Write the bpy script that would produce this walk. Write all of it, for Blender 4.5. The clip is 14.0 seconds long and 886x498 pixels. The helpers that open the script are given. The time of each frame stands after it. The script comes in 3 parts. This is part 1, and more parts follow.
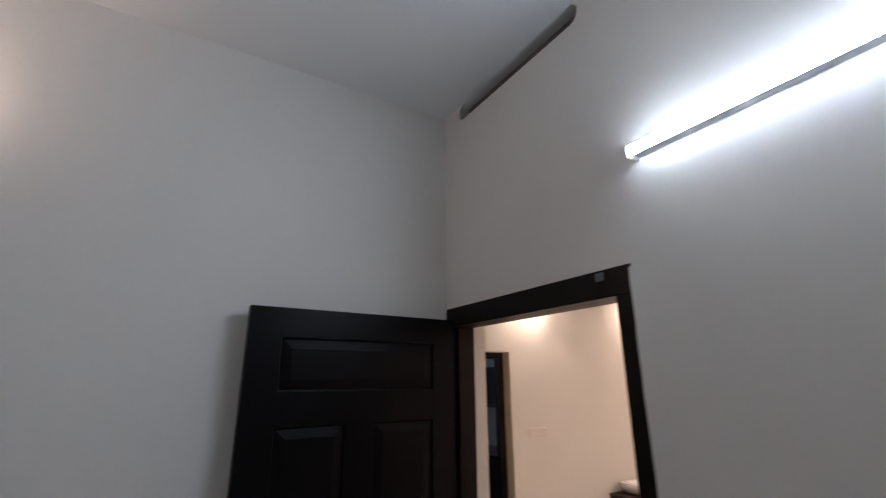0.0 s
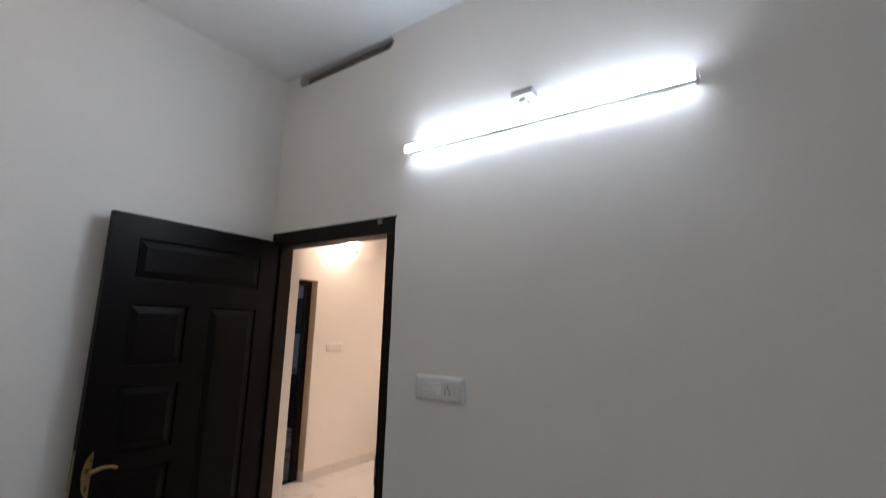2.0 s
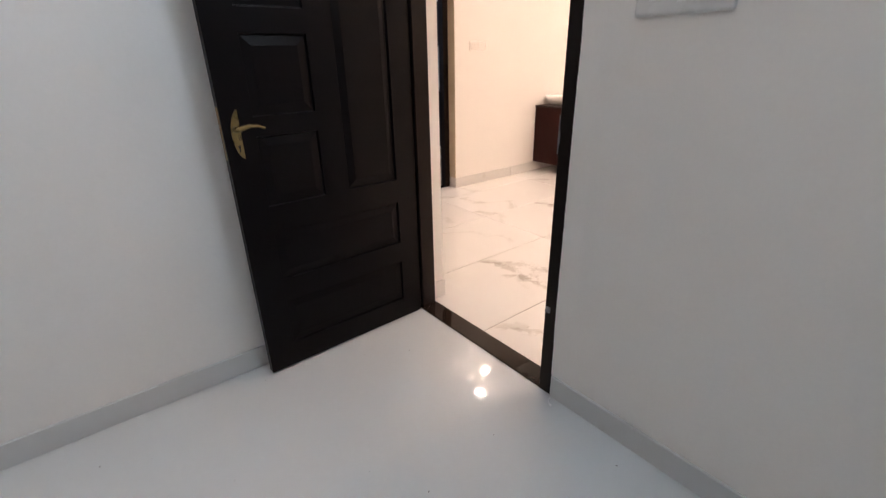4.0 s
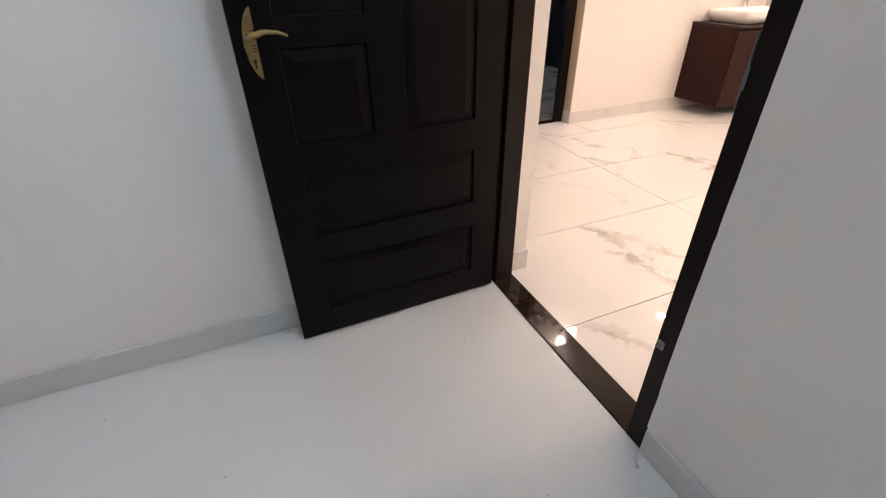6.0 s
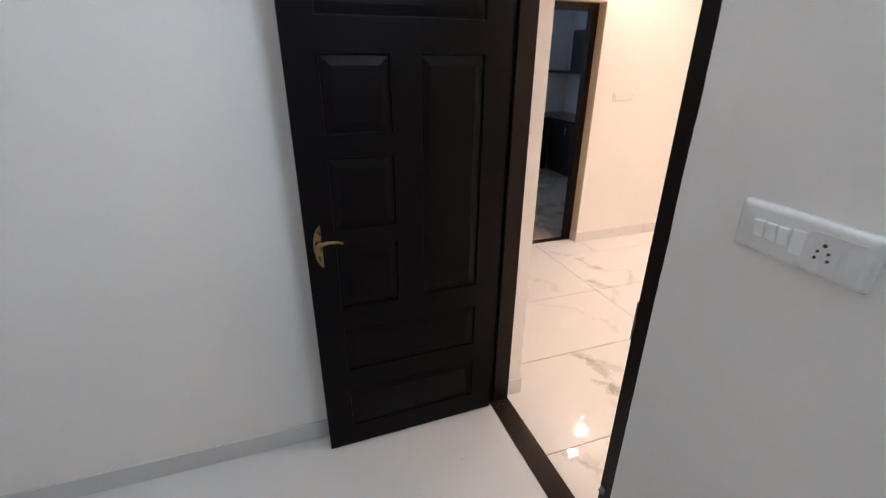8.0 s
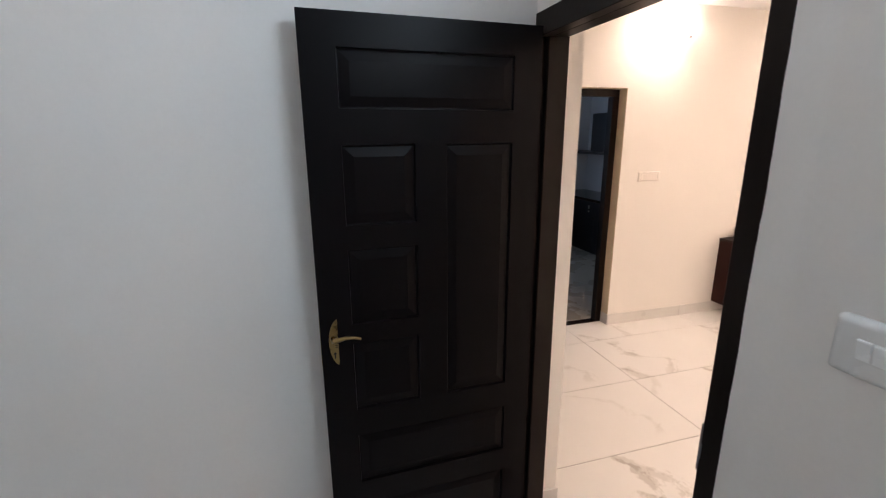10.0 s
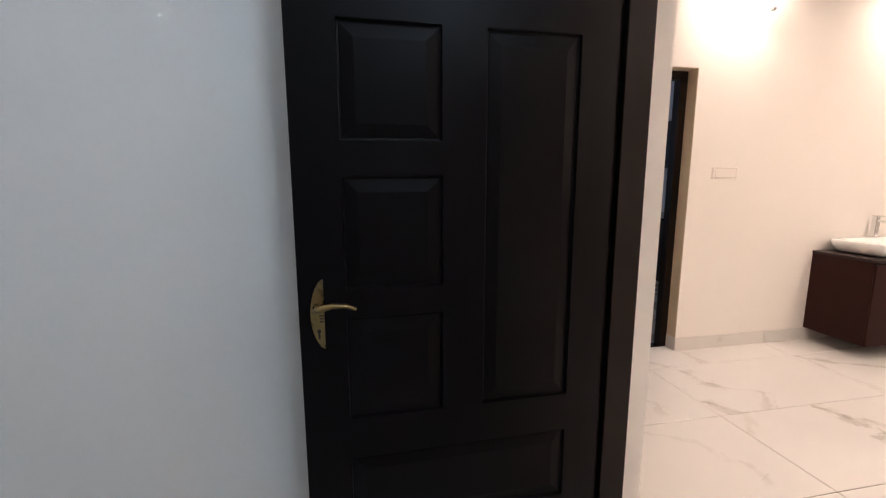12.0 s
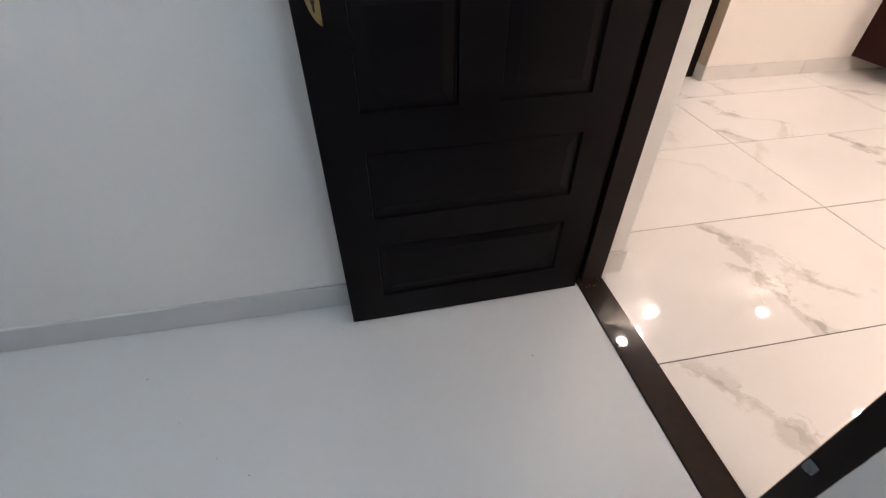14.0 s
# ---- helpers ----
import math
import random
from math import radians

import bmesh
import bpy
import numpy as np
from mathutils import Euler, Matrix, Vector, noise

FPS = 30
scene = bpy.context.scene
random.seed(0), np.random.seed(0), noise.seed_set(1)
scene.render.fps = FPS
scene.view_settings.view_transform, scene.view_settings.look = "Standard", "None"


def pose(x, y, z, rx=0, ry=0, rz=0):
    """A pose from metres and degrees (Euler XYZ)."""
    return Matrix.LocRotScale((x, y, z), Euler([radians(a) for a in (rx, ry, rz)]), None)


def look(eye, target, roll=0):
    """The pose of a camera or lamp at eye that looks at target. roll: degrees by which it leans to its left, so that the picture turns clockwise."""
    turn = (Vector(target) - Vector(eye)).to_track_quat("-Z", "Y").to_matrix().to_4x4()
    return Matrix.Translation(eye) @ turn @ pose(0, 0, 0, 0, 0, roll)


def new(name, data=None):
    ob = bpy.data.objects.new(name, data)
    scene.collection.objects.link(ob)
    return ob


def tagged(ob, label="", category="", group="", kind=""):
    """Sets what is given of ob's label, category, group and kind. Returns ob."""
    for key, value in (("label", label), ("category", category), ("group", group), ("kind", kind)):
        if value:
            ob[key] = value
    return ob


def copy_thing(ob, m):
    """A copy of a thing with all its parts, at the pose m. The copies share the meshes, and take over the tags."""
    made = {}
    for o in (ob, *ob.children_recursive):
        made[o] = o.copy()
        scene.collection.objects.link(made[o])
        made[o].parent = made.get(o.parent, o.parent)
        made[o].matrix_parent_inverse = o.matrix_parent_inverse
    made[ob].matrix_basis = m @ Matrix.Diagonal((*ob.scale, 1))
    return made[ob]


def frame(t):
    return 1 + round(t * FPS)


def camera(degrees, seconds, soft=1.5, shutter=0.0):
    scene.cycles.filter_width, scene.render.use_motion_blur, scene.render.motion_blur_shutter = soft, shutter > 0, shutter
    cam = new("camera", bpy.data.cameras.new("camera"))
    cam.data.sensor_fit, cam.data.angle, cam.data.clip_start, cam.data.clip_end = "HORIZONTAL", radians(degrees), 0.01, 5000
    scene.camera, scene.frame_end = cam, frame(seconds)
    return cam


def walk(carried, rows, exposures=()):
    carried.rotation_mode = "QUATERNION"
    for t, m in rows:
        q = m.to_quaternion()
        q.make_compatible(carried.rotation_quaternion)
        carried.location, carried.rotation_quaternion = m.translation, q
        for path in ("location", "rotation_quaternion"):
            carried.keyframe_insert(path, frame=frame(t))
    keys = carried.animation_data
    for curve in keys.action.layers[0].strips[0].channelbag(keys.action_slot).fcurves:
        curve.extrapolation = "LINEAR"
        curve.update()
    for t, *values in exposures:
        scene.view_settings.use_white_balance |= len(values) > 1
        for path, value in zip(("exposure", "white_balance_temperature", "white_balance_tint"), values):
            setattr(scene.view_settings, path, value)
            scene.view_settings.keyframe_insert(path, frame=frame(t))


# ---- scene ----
cam = camera(89.8, 14.0, soft=1.15, shutter=0.4)
EXPOSURES = [(0, 0.0, 6550, 16), (0.5, 0.1, 6650, 15), (1.0, 0.22, 6650, 16), (1.5, 0.27, 6650, 16), (2.0, 0.5, 6750, 16), (2.5, 0.65, 6900, 15), (3.0, 1.15, 6700, 15), (3.5, 1.2, 6600, 15), (6.0, 1.36, 6450, 14), (8.0, 1.22, 6400, 14), (10.5, 0.95, 6480, 13), (11.0, 0.87, 6350, 13), (11.5, 0.82, 6350, 13), (12.5, 1.15, 6080, 11), (13.5, 1.2, 6050, 11), (14.0, 1.18, 6050, 11)]
PATH = [
    (0, (-1.018, -1.51, 1.803), (-0.029, 0.133, 2.37), -0.3),
    (0.5, (-1.174, -1.74, 1.806), (0.079, -0.286, 2.368), 1.0),
    (1, (-1.355, -1.864, 1.776), (0.08, -0.591, 2.34), 1.6),
    (1.5, (-1.446, -2.0, 1.719), (0.078, -0.83, 2.273), 2.4),
    (2, (-1.485, -2.097, 1.61), (0.123, -0.958, 1.95), 1.7),
    (2.5, (-1.467, -2.052, 1.51), (0.172, -0.907, 1.515), 1.4),
    (3, (-1.427, -1.9, 1.406), (0.103, -0.644, 1.118), 0.9),
    (3.5, (-1.327, -1.732, 1.318), (-0.047, -0.299, 0.764), -0.9),
    (3.7, (-1.272, -1.691, 1.281), (-0.052, -0.249, 0.624), -1.1),
    (5.8, (-0.801, -1.278, 1.142), (-0.139, 0.277, 0.072), -1.2),
    (6, (-0.807, -1.268, 1.167), (-0.149, 0.285, 0.092), -0.8),
    (6.5, (-0.792, -1.276, 1.338), (-0.174, 0.268, 0.226), -0.1),
    (7, (-0.802, -1.329, 1.519), (-0.211, 0.228, 0.412), -0.0),
    (7.5, (-0.812, -1.409, 1.614), (-0.222, 0.222, 0.618), 0.4),
    (8, (-0.829, -1.524, 1.659), (-0.225, 0.206, 0.859), 0.4),
    (8.2, (-0.828, -1.563, 1.666), (-0.232, 0.205, 0.948), 0.2),
    (10.3, (-0.782, -1.334, 1.687), (-0.274, 0.544, 1.226), -0.2),
    (10.5, (-0.753, -1.286, 1.673), (-0.289, 0.611, 1.241), -0.1),
    (11, (-0.739, -1.149, 1.58), (-0.299, 0.765, 1.202), -0.2),
    (11.5, (-0.711, -1.053, 1.465), (-0.295, 0.872, 1.117), 0.0),
    (12, (-0.681, -0.993, 1.327), (-0.287, 0.94, 0.999), -0.1),
    (12.5, (-0.677, -0.957, 1.196), (-0.308, 0.94, 0.682), -0.0),
    (13, (-0.676, -0.949, 1.067), (-0.342, 0.827, 0.21), -0.1),
    (13.5, (-0.686, -0.938, 1.039), (-0.379, 0.675, -0.104), 0.1),
    (14, (-0.698, -0.956, 1.168), (-0.416, 0.53, -0.141), -0.1),
]
walk(cam, [(t, look(eye, target, roll)) for t, eye, target, roll in PATH], EXPOSURES)

# ---- light: world, tube and hall lamps ----
world = bpy.data.worlds.new("world")
scene.world = world
world.use_nodes = True
wt = world.node_tree
sky = wt.nodes.new("ShaderNodeTexSky")
sky.sky_type, sky.sun_disc, sky.sun_elevation, sky.sun_rotation = "NISHITA", False, radians(3), radians(200)
wt.links.new(sky.outputs[0], wt.nodes["Background"].inputs[0])
wt.nodes["Background"].inputs[1].default_value = 0.05

TUBE_POWER, HALL_LAMP, DOWN_POWER, ROOM_LAMP, WINDOW_POWER = 95.0, 28.0, 275.0, 38.0, 6.0
COOL, WARM, SKYBLUE = (0.69, 0.855, 1.0), (1.0, 0.79, 0.645), (0.50, 0.70, 1.0)


# ---- materials ----
def mat(name, base, rough=0.5, metal=0.0, vary=0.06, scale=3.0, grain=60.0, bump=0.0, bump_scale=40.0, rough_vary=0.08, spec=0.5, coat=0.0):
    """Painted or solid surface: base colour with variation at two scales, uneven gloss and fine relief."""
    m = bpy.data.materials.new(name)
    m.use_nodes = True
    nt = m.node_tree
    b = nt.nodes["Principled BSDF"]
    n, l = nt.nodes, nt.links
    tc = n.new("ShaderNodeTexCoord")
    big, fine = n.new("ShaderNodeTexNoise"), n.new("ShaderNodeTexNoise")
    big.inputs["Scale"].default_value, big.inputs["Detail"].default_value = scale, 4
    fine.inputs["Scale"].default_value, fine.inputs["Detail"].default_value = grain, 3
    mix = n.new("ShaderNodeMath")
    mix.operation = "MULTIPLY_ADD"
    mix.inputs[1].default_value, mix.inputs[2].default_value = 0.35, 0
    add = n.new("ShaderNodeMath")
    add.operation = "MULTIPLY_ADD"
    add.inputs[1].default_value = 0.65
    l.new(tc.outputs["Object"], big.inputs["Vector"])
    l.new(tc.outputs["Object"], fine.inputs["Vector"])
    l.new(fine.outputs["Fac"], mix.inputs[0])
    l.new(big.outputs["Fac"], add.inputs[0])
    l.new(mix.outputs[0], add.inputs[2])
    ramp = n.new("ShaderNodeMapRange")
    ramp.inputs["From Min"].default_value, ramp.inputs["From Max"].default_value = 0.3, 0.7
    ramp.inputs["To Min"].default_value, ramp.inputs["To Max"].default_value = 1 - vary, 1 + vary
    l.new(add.outputs[0], ramp.inputs["Value"])
    col = n.new("ShaderNodeVectorMath")
    col.operation = "SCALE"
    col.inputs[0].default_value = base
    l.new(ramp.outputs[0], col.inputs["Scale"])
    l.new(col.outputs[0], b.inputs["Base Color"])
    rr = n.new("ShaderNodeMapRange")
    rr.inputs["From Min"].default_value, rr.inputs["From Max"].default_value = 0.3, 0.7
    rr.inputs["To Min"].default_value, rr.inputs["To Max"].default_value = max(0.02, rough - rough_vary), rough + rough_vary
    l.new(big.outputs["Fac"], rr.inputs["Value"])
    l.new(rr.outputs[0], b.inputs["Roughness"])
    b.inputs["Metallic"].default_value = metal
    b.inputs["Specular IOR Level"].default_value = spec
    b.inputs["Coat Weight"].default_value = coat
    if bump:
        bn = n.new("ShaderNodeTexNoise")
        bn.inputs["Scale"].default_value, bn.inputs["Detail"].default_value = bump_scale, 4
        bp = n.new("ShaderNodeBump")
        bp.inputs["Strength"].default_value, bp.inputs["Distance"].default_value = bump, 0.004
        l.new(tc.outputs["Object"], bn.inputs["Vector"])
        l.new(bn.outputs["Fac"], bp.inputs["Height"])
        l.new(bp.outputs[0], b.inputs["Normal"])
    return m


def glow(name, colour, strength):
    m = bpy.data.materials.new(name)
    m.use_nodes = True
    b = m.node_tree.nodes["Principled BSDF"]
    b.inputs["Base Color"].default_value = (0.85, 0.85, 0.85, 1)
    b.inputs["Emission Color"].default_value = (*colour, 1)
    b.inputs["Emission Strength"].default_value = strength
    return m


PAINT = mat("cream_wall_paint", (0.785, 0.752, 0.715), 0.55, vary=0.025, scale=1.3, grain=90, bump=0.12, bump_scale=22, spec=0.3)
HALL_PAINT = mat("hall_wall_paint", (0.80, 0.765, 0.72), 0.55, vary=0.02, scale=1.5, grain=90, bump=0.10, bump_scale=22, spec=0.3)
CEILING = mat("white_ceiling_paint", (0.78, 0.78, 0.78), 0.7, vary=0.02, scale=1.2, grain=70, bump=0.10, bump_scale=30, spec=0.2)
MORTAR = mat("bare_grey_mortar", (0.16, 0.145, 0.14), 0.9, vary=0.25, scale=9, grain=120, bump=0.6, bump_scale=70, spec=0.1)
FLOOR = mat("white_polished_floor", (0.615, 0.63, 0.63), 0.05, vary=0.02, scale=2.0, grain=55, bump=0.015, bump_scale=6, rough_vary=0.015)
SKIRT = mat("pale_grey_skirting_tile", (0.57, 0.565, 0.555), 0.35, vary=0.012, scale=4, grain=40, rough_vary=0.03)
HALL_SKIRT = mat("cream_skirting_tile", (0.66, 0.635, 0.605), 0.3, vary=0.02, scale=4, grain=40, rough_vary=0.03)
DARKWOOD = mat("dark_brown_lacquer", (0.0039, 0.0029, 0.0034), 0.37, vary=0.15, scale=5, grain=70, bump=0.05, bump_scale=90, rough_vary=0.02, spec=0.095)
FRAMEWOOD = mat("dark_brown_frame_lacquer", (0.0095, 0.0054, 0.0046), 0.32, vary=0.2, scale=6, grain=60, bump=0.06, bump_scale=80, rough_vary=0.03, spec=0.13)
GRANITE = mat("black_polished_granite", (0.0170, 0.0095, 0.0070), 0.04, vary=0.18, scale=30, grain=300, rough_vary=0.012, spec=0.22)
BRASS = mat("antique_brass", (0.33, 0.235, 0.10), 0.34, metal=1.0, vary=0.2, scale=25, grain=150, rough_vary=0.1)
STEEL = mat("brushed_steel", (0.55, 0.54, 0.52), 0.3, metal=1.0, vary=0.1, scale=30)
CHROME = mat("chrome", (0.75, 0.75, 0.75), 0.10, metal=1.0, vary=0.03, rough_vary=0.03)
PLASTIC = mat("white_plastic", (0.84, 0.84, 0.83), 0.28, vary=0.015, scale=8)
BOARD = mat("off_white_plastic", (0.69, 0.68, 0.66), 0.25, vary=0.015, scale=8)
IVORY = mat("ivory_plastic", (0.78, 0.73, 0.68), 0.35, vary=0.015, scale=8)
BLACK = mat("black_hole", (0.008, 0.008, 0.008), 0.7, vary=0.1)
ALU = mat("grey_aluminium", (0.16, 0.17, 0.18), 0.5, metal=0.3, vary=0.06, scale=20)
MAROON = mat("maroon_laminate", (0.023, 0.0058, 0.0047), 0.42, vary=0.12, scale=6, grain=90, bump=0.02, spec=0.12)
COUNTER = mat("dark_stone_top", (0.026, 0.018, 0.016), 0.45, vary=0.08, scale=10, grain=60, spec=0.2)
CERAMIC = mat("white_ceramic", (0.82, 0.81, 0.79), 0.08, vary=0.01, rough_vary=0.02, coat=0.3)
GROUT = mat("grey_grout", (0.10, 0.085, 0.075), 0.85, vary=0.2, scale=20)
KWALL = mat("kitchen_wall_paint", (0.68, 0.70, 0.72), 0.6, vary=0.03, scale=2, bump=0.1)
# Base warmed to tan to offset the blue window light on it.
KTILE = mat("warmed_kitchen_floor_tile", (0.42, 0.355, 0.28), 0.28, vary=0.04, scale=3, grain=60)
KCAB = mat("black_kitchen_laminate", (0.012, 0.011, 0.013), 0.35, vary=0.15)
SEAM = mat("shaded_plastic_seam", (0.34, 0.31, 0.28), 0.6)
TAN = mat("tan_putty", (0.58, 0.48, 0.35), 0.6, vary=0.05, scale=4, bump=0.1, spec=0.2)
GREYBOX = mat("grey_plastic", (0.40, 0.395, 0.39), 0.4, vary=0.03, scale=8)
WHITE_STRIP = mat("plain_white_strip", (0.80, 0.80, 0.80), 0.5, vary=0.03)
TUBE_GLOW = glow("led_tube_diffuser", COOL, TUBE_POWER)
LAMP_GLOW = glow("warm_frosted_glass", WARM, HALL_LAMP)
DOWN_GLOW = glow("warm_downlight_lens", WARM, DOWN_POWER)
ROOM_GLOW = glow("warm_room_lamp_glass", WARM, ROOM_LAMP)


def marble(name, *veins):
    """White glazed tile with printed grey veins that run along the tile's short side: each is (rows of y and x, strength)."""
    m = bpy.data.materials.new(name)
    m.use_nodes = True
    nt = m.node_tree
    n, l, b = nt.nodes, nt.links, nt.nodes["Principled BSDF"]
    tc, sep = n.new("ShaderNodeTexCoord"), n.new("ShaderNodeSeparateXYZ")
    l.new(tc.outputs["Object"], sep.inputs[0])

    def node(op, a, c, clamp=False):
        x = n.new("ShaderNodeMath")
        x.operation, x.use_clamp = op, clamp
        for i, v in enumerate((a, c)):
            if isinstance(v, (int, float)):
                x.inputs[i].default_value = v
            else:
                l.new(v, x.inputs[i])
        return x.outputs[0]

    def tex(scale, detail, rough=0.55):
        t = n.new("ShaderNodeTexNoise")
        t.inputs["Scale"].default_value, t.inputs["Detail"].default_value, t.inputs["Roughness"].default_value = scale, detail, rough
        l.new(tc.outputs["Object"], t.inputs["Vector"])
        return t.outputs["Fac"]

    wob, wide, patch, crisp = tex(5, 4, 0.55), tex(7, 3), tex(22, 5), tex(38, 5, 0.65)
    yy = node("MULTIPLY_ADD", sep.outputs["Y"], 1.5)
    yy.node.inputs[2].default_value = 0.5
    total = None
    for curve, gain in veins:
        fc = n.new("ShaderNodeFloatCurve")
        pts = fc.mapping.curves[0].points
        pts[0].location = (0, curve[0][1] * 0.8 + 0.5)
        pts[1].location = (1, curve[-1][1] * 0.8 + 0.5)
        for y, x in curve:
            pts.new(y * 1.5 + 0.5, x * 0.8 + 0.5)
        fc.mapping.update()
        l.new(yy, fc.inputs["Value"])
        cx = node("DIVIDE", node("SUBTRACT", fc.outputs[0], 0.5), 0.8)
        off = node("ADD", node("MULTIPLY", node("SUBTRACT", wob, 0.5), 0.15), node("MULTIPLY", node("SUBTRACT", crisp, 0.5), 0.075))
        f = node("ADD", node("SUBTRACT", sep.outputs["X"], cx), off)
        d = node("ABSOLUTE", f, 0)
        w = node("MAXIMUM", node("MULTIPLY", node("SUBTRACT", wide, 0.38), 0.20 * gain), 0.0022)
        fill = node("MULTIPLY", node("DIVIDE", node("SUBTRACT", w, d), 0.020), node("ADD", node("MULTIPLY", patch, 1.3), 0.02), True)
        rim = node("SUBTRACT", 1.0, node("DIVIDE", node("ABSOLUTE", node("SUBTRACT", f, node("MULTIPLY", w, 0.85)), 0), 0.0045), True)
        side = node("SUBTRACT", 1.0, node("DIVIDE", node("ABSOLUTE", node("ADD", f, node("ADD", node("MULTIPLY", w, 1.8), 0.02)), 0), 0.003), True)
        cells = n.new("ShaderNodeCombineXYZ")
        l.new(node("MULTIPLY", f, 15.0), cells.inputs[0])
        l.new(node("ADD", node("MULTIPLY", sep.outputs["Y"], 6.0), node("MULTIPLY", wide, 3.0)), cells.inputs[1])
        flake, crack = n.new("ShaderNodeTexVoronoi"), n.new("ShaderNodeTexVoronoi")
        crack.feature = "DISTANCE_TO_EDGE"
        for q in (flake, crack):
            q.inputs["Scale"].default_value = 1.0
            l.new(cells.outputs[0], q.inputs["Vector"])
        near = node("MULTIPLY", node("SUBTRACT", node("ADD", node("MULTIPLY", w, 1.9), 0.03), d), 28.0, True)
        tone = n.new("ShaderNodeSeparateColor")
        l.new(flake.outputs["Color"], tone.inputs[0])
        chip = node("MULTIPLY", near, node("MULTIPLY", node("SUBTRACT", tone.outputs[0], 0.5), 3.0, True))
        line = node("MULTIPLY", node("MULTIPLY", near, node("SUBTRACT", 1.0, node("DIVIDE", crack.outputs["Distance"], 0.07), True)), node("SUBTRACT", node("MULTIPLY", patch, 2.4), 0.75, True))
        extra = node("MAXIMUM", node("MULTIPLY", chip, 0.42 * gain), node("MULTIPLY", line, 0.85 * gain))
        v = node("MAXIMUM", node("MAXIMUM", node("MULTIPLY", fill, 0.70 * gain), extra), node("MAXIMUM", node("MULTIPLY", node("MULTIPLY", rim, patch), 1.0 * gain), node("MULTIPLY", node("MULTIPLY", side, node("SUBTRACT", node("MULTIPLY", crisp, 3.0), 1.2, True)), 0.5 * gain)))
        lo, hi = curve[0][0], curve[-1][0]
        if lo > -0.3:
            v = node("MULTIPLY", v, node("MULTIPLY", node("SUBTRACT", sep.outputs["Y"], lo), 25, True))
        if hi < 0.3:
            v = node("MULTIPLY", v, node("MULTIPLY", node("SUBTRACT", hi, sep.outputs["Y"]), 25, True))
        total = v if total is None else node("MAXIMUM", total, v)
    cloud = node("MULTIPLY", node("SUBTRACT", tex(3.0, 5), 0.45), 0.12)
    fac = node("ADD", node("MULTIPLY", total, 0.9), cloud, True)
    mix = n.new("ShaderNodeMix")
    mix.data_type = "RGBA"
    mix.inputs["A"].default_value, mix.inputs["B"].default_value = (0.71, 0.69, 0.665, 1), (0.245, 0.205, 0.16, 1)
    l.new(fac, mix.inputs["Factor"])
    l.new(mix.outputs["Result"], b.inputs["Base Color"])
    b.inputs["Roughness"].default_value = 0.035
    return m


VEIN_A = marble("marble_tile_broad_vein", (((-0.306, 0.014), (-0.176, -0.004), (-0.034, 0.001), (0.160, 0.030), (0.296, -0.043), (0.306, -0.05)), 1.0), (((-0.200, 0.300), (-0.175, 0.276), (-0.100, 0.183), (0.0, 0.152), (0.190, 0.077), (0.230, 0.060)), 0.7))
VEIN_B = marble("marble_tile_side_vein", (((-0.306, -0.250), (-0.005, -0.328), (0.060, -0.338), (0.140, -0.381), (0.188, -0.436), (0.306, -0.505)), 0.8))
VEIN_C = marble("marble_tile_faint_vein", (((-0.240, 0.370), (-0.180, 0.376), (-0.020, 0.353), (0.155, 0.247), (0.245, 0.092), (0.290, 0.02)), 0.42))
VEIN_D = marble("marble_tile_forked_vein", (((-0.306, 0.080), (-0.240, 0.090), (-0.100, 0.103), (0.045, 0.090), (0.200, 0.068), (0.306, 0.020)), 1.0), (((-0.260, 0.270), (-0.130, 0.226), (0.020, 0.184), (0.100, 0.150), (0.150, 0.110)), 0.65), (((0.100, -0.598), (0.200, -0.530), (0.306, -0.450)), 0.45))
VEIN_E = marble("marble_tile_hooked_vein", (((-0.306, -0.250), (-0.270, -0.240), (-0.118, -0.148), (-0.040, -0.306), (0.235, -0.403), (0.270, -0.430)), 0.75), (((-0.306, -0.470), (-0.290, -0.490), (-0.180, -0.560), (-0.120, -0.590)), 1.0))
VEIN_F = marble("marble_tile_double_vein", (((-0.270, -0.230), (0.030, -0.200), (0.150, -0.447), (0.306, -0.600)), 0.8), (((-0.300, -0.565), (-0.050, -0.585), (0.240, -0.570)), 0.45))
VEIN_G = marble("marble_tile_strip_vein", (((-0.306, -0.440), (-0.270, -0.467), (-0.150, -0.578)), 0.8), (((-0.300, -0.120), (-0.235, -0.134), (-0.090, -0.172), (0.0, -0.200)), 0.7))
VEIN_H = marble("marble_tile_short_vein", (((-0.260, 0.330), (-0.220, 0.316), (-0.050, 0.313), (0.020, 0.260)), 0.55))


# ---- mesh helpers ----
def box(bm, x0, x1, y0, y1, z0, z1, bevel=0.0, seg=1):
    ge = bmesh.ops.create_cube(bm, size=1, matrix=Matrix.LocRotScale(((x0 + x1) / 2, (y0 + y1) / 2, (z0 + z1) / 2), None, (x1 - x0, y1 - y0, z1 - z0)))
    if bevel:
        vs = set(ge["verts"])
        bmesh.ops.bevel(bm, geom=[e for e in bm.edges if e.verts[0] in vs and e.verts[1] in vs], offset=bevel, segments=seg, affect="EDGES", profile=0.5)
    return bm


def boxes(*rows, bevel=0.0, seg=1):
    bm = bmesh.new()
    for r in rows:
        box(bm, *r, bevel=bevel, seg=seg)
    return bm


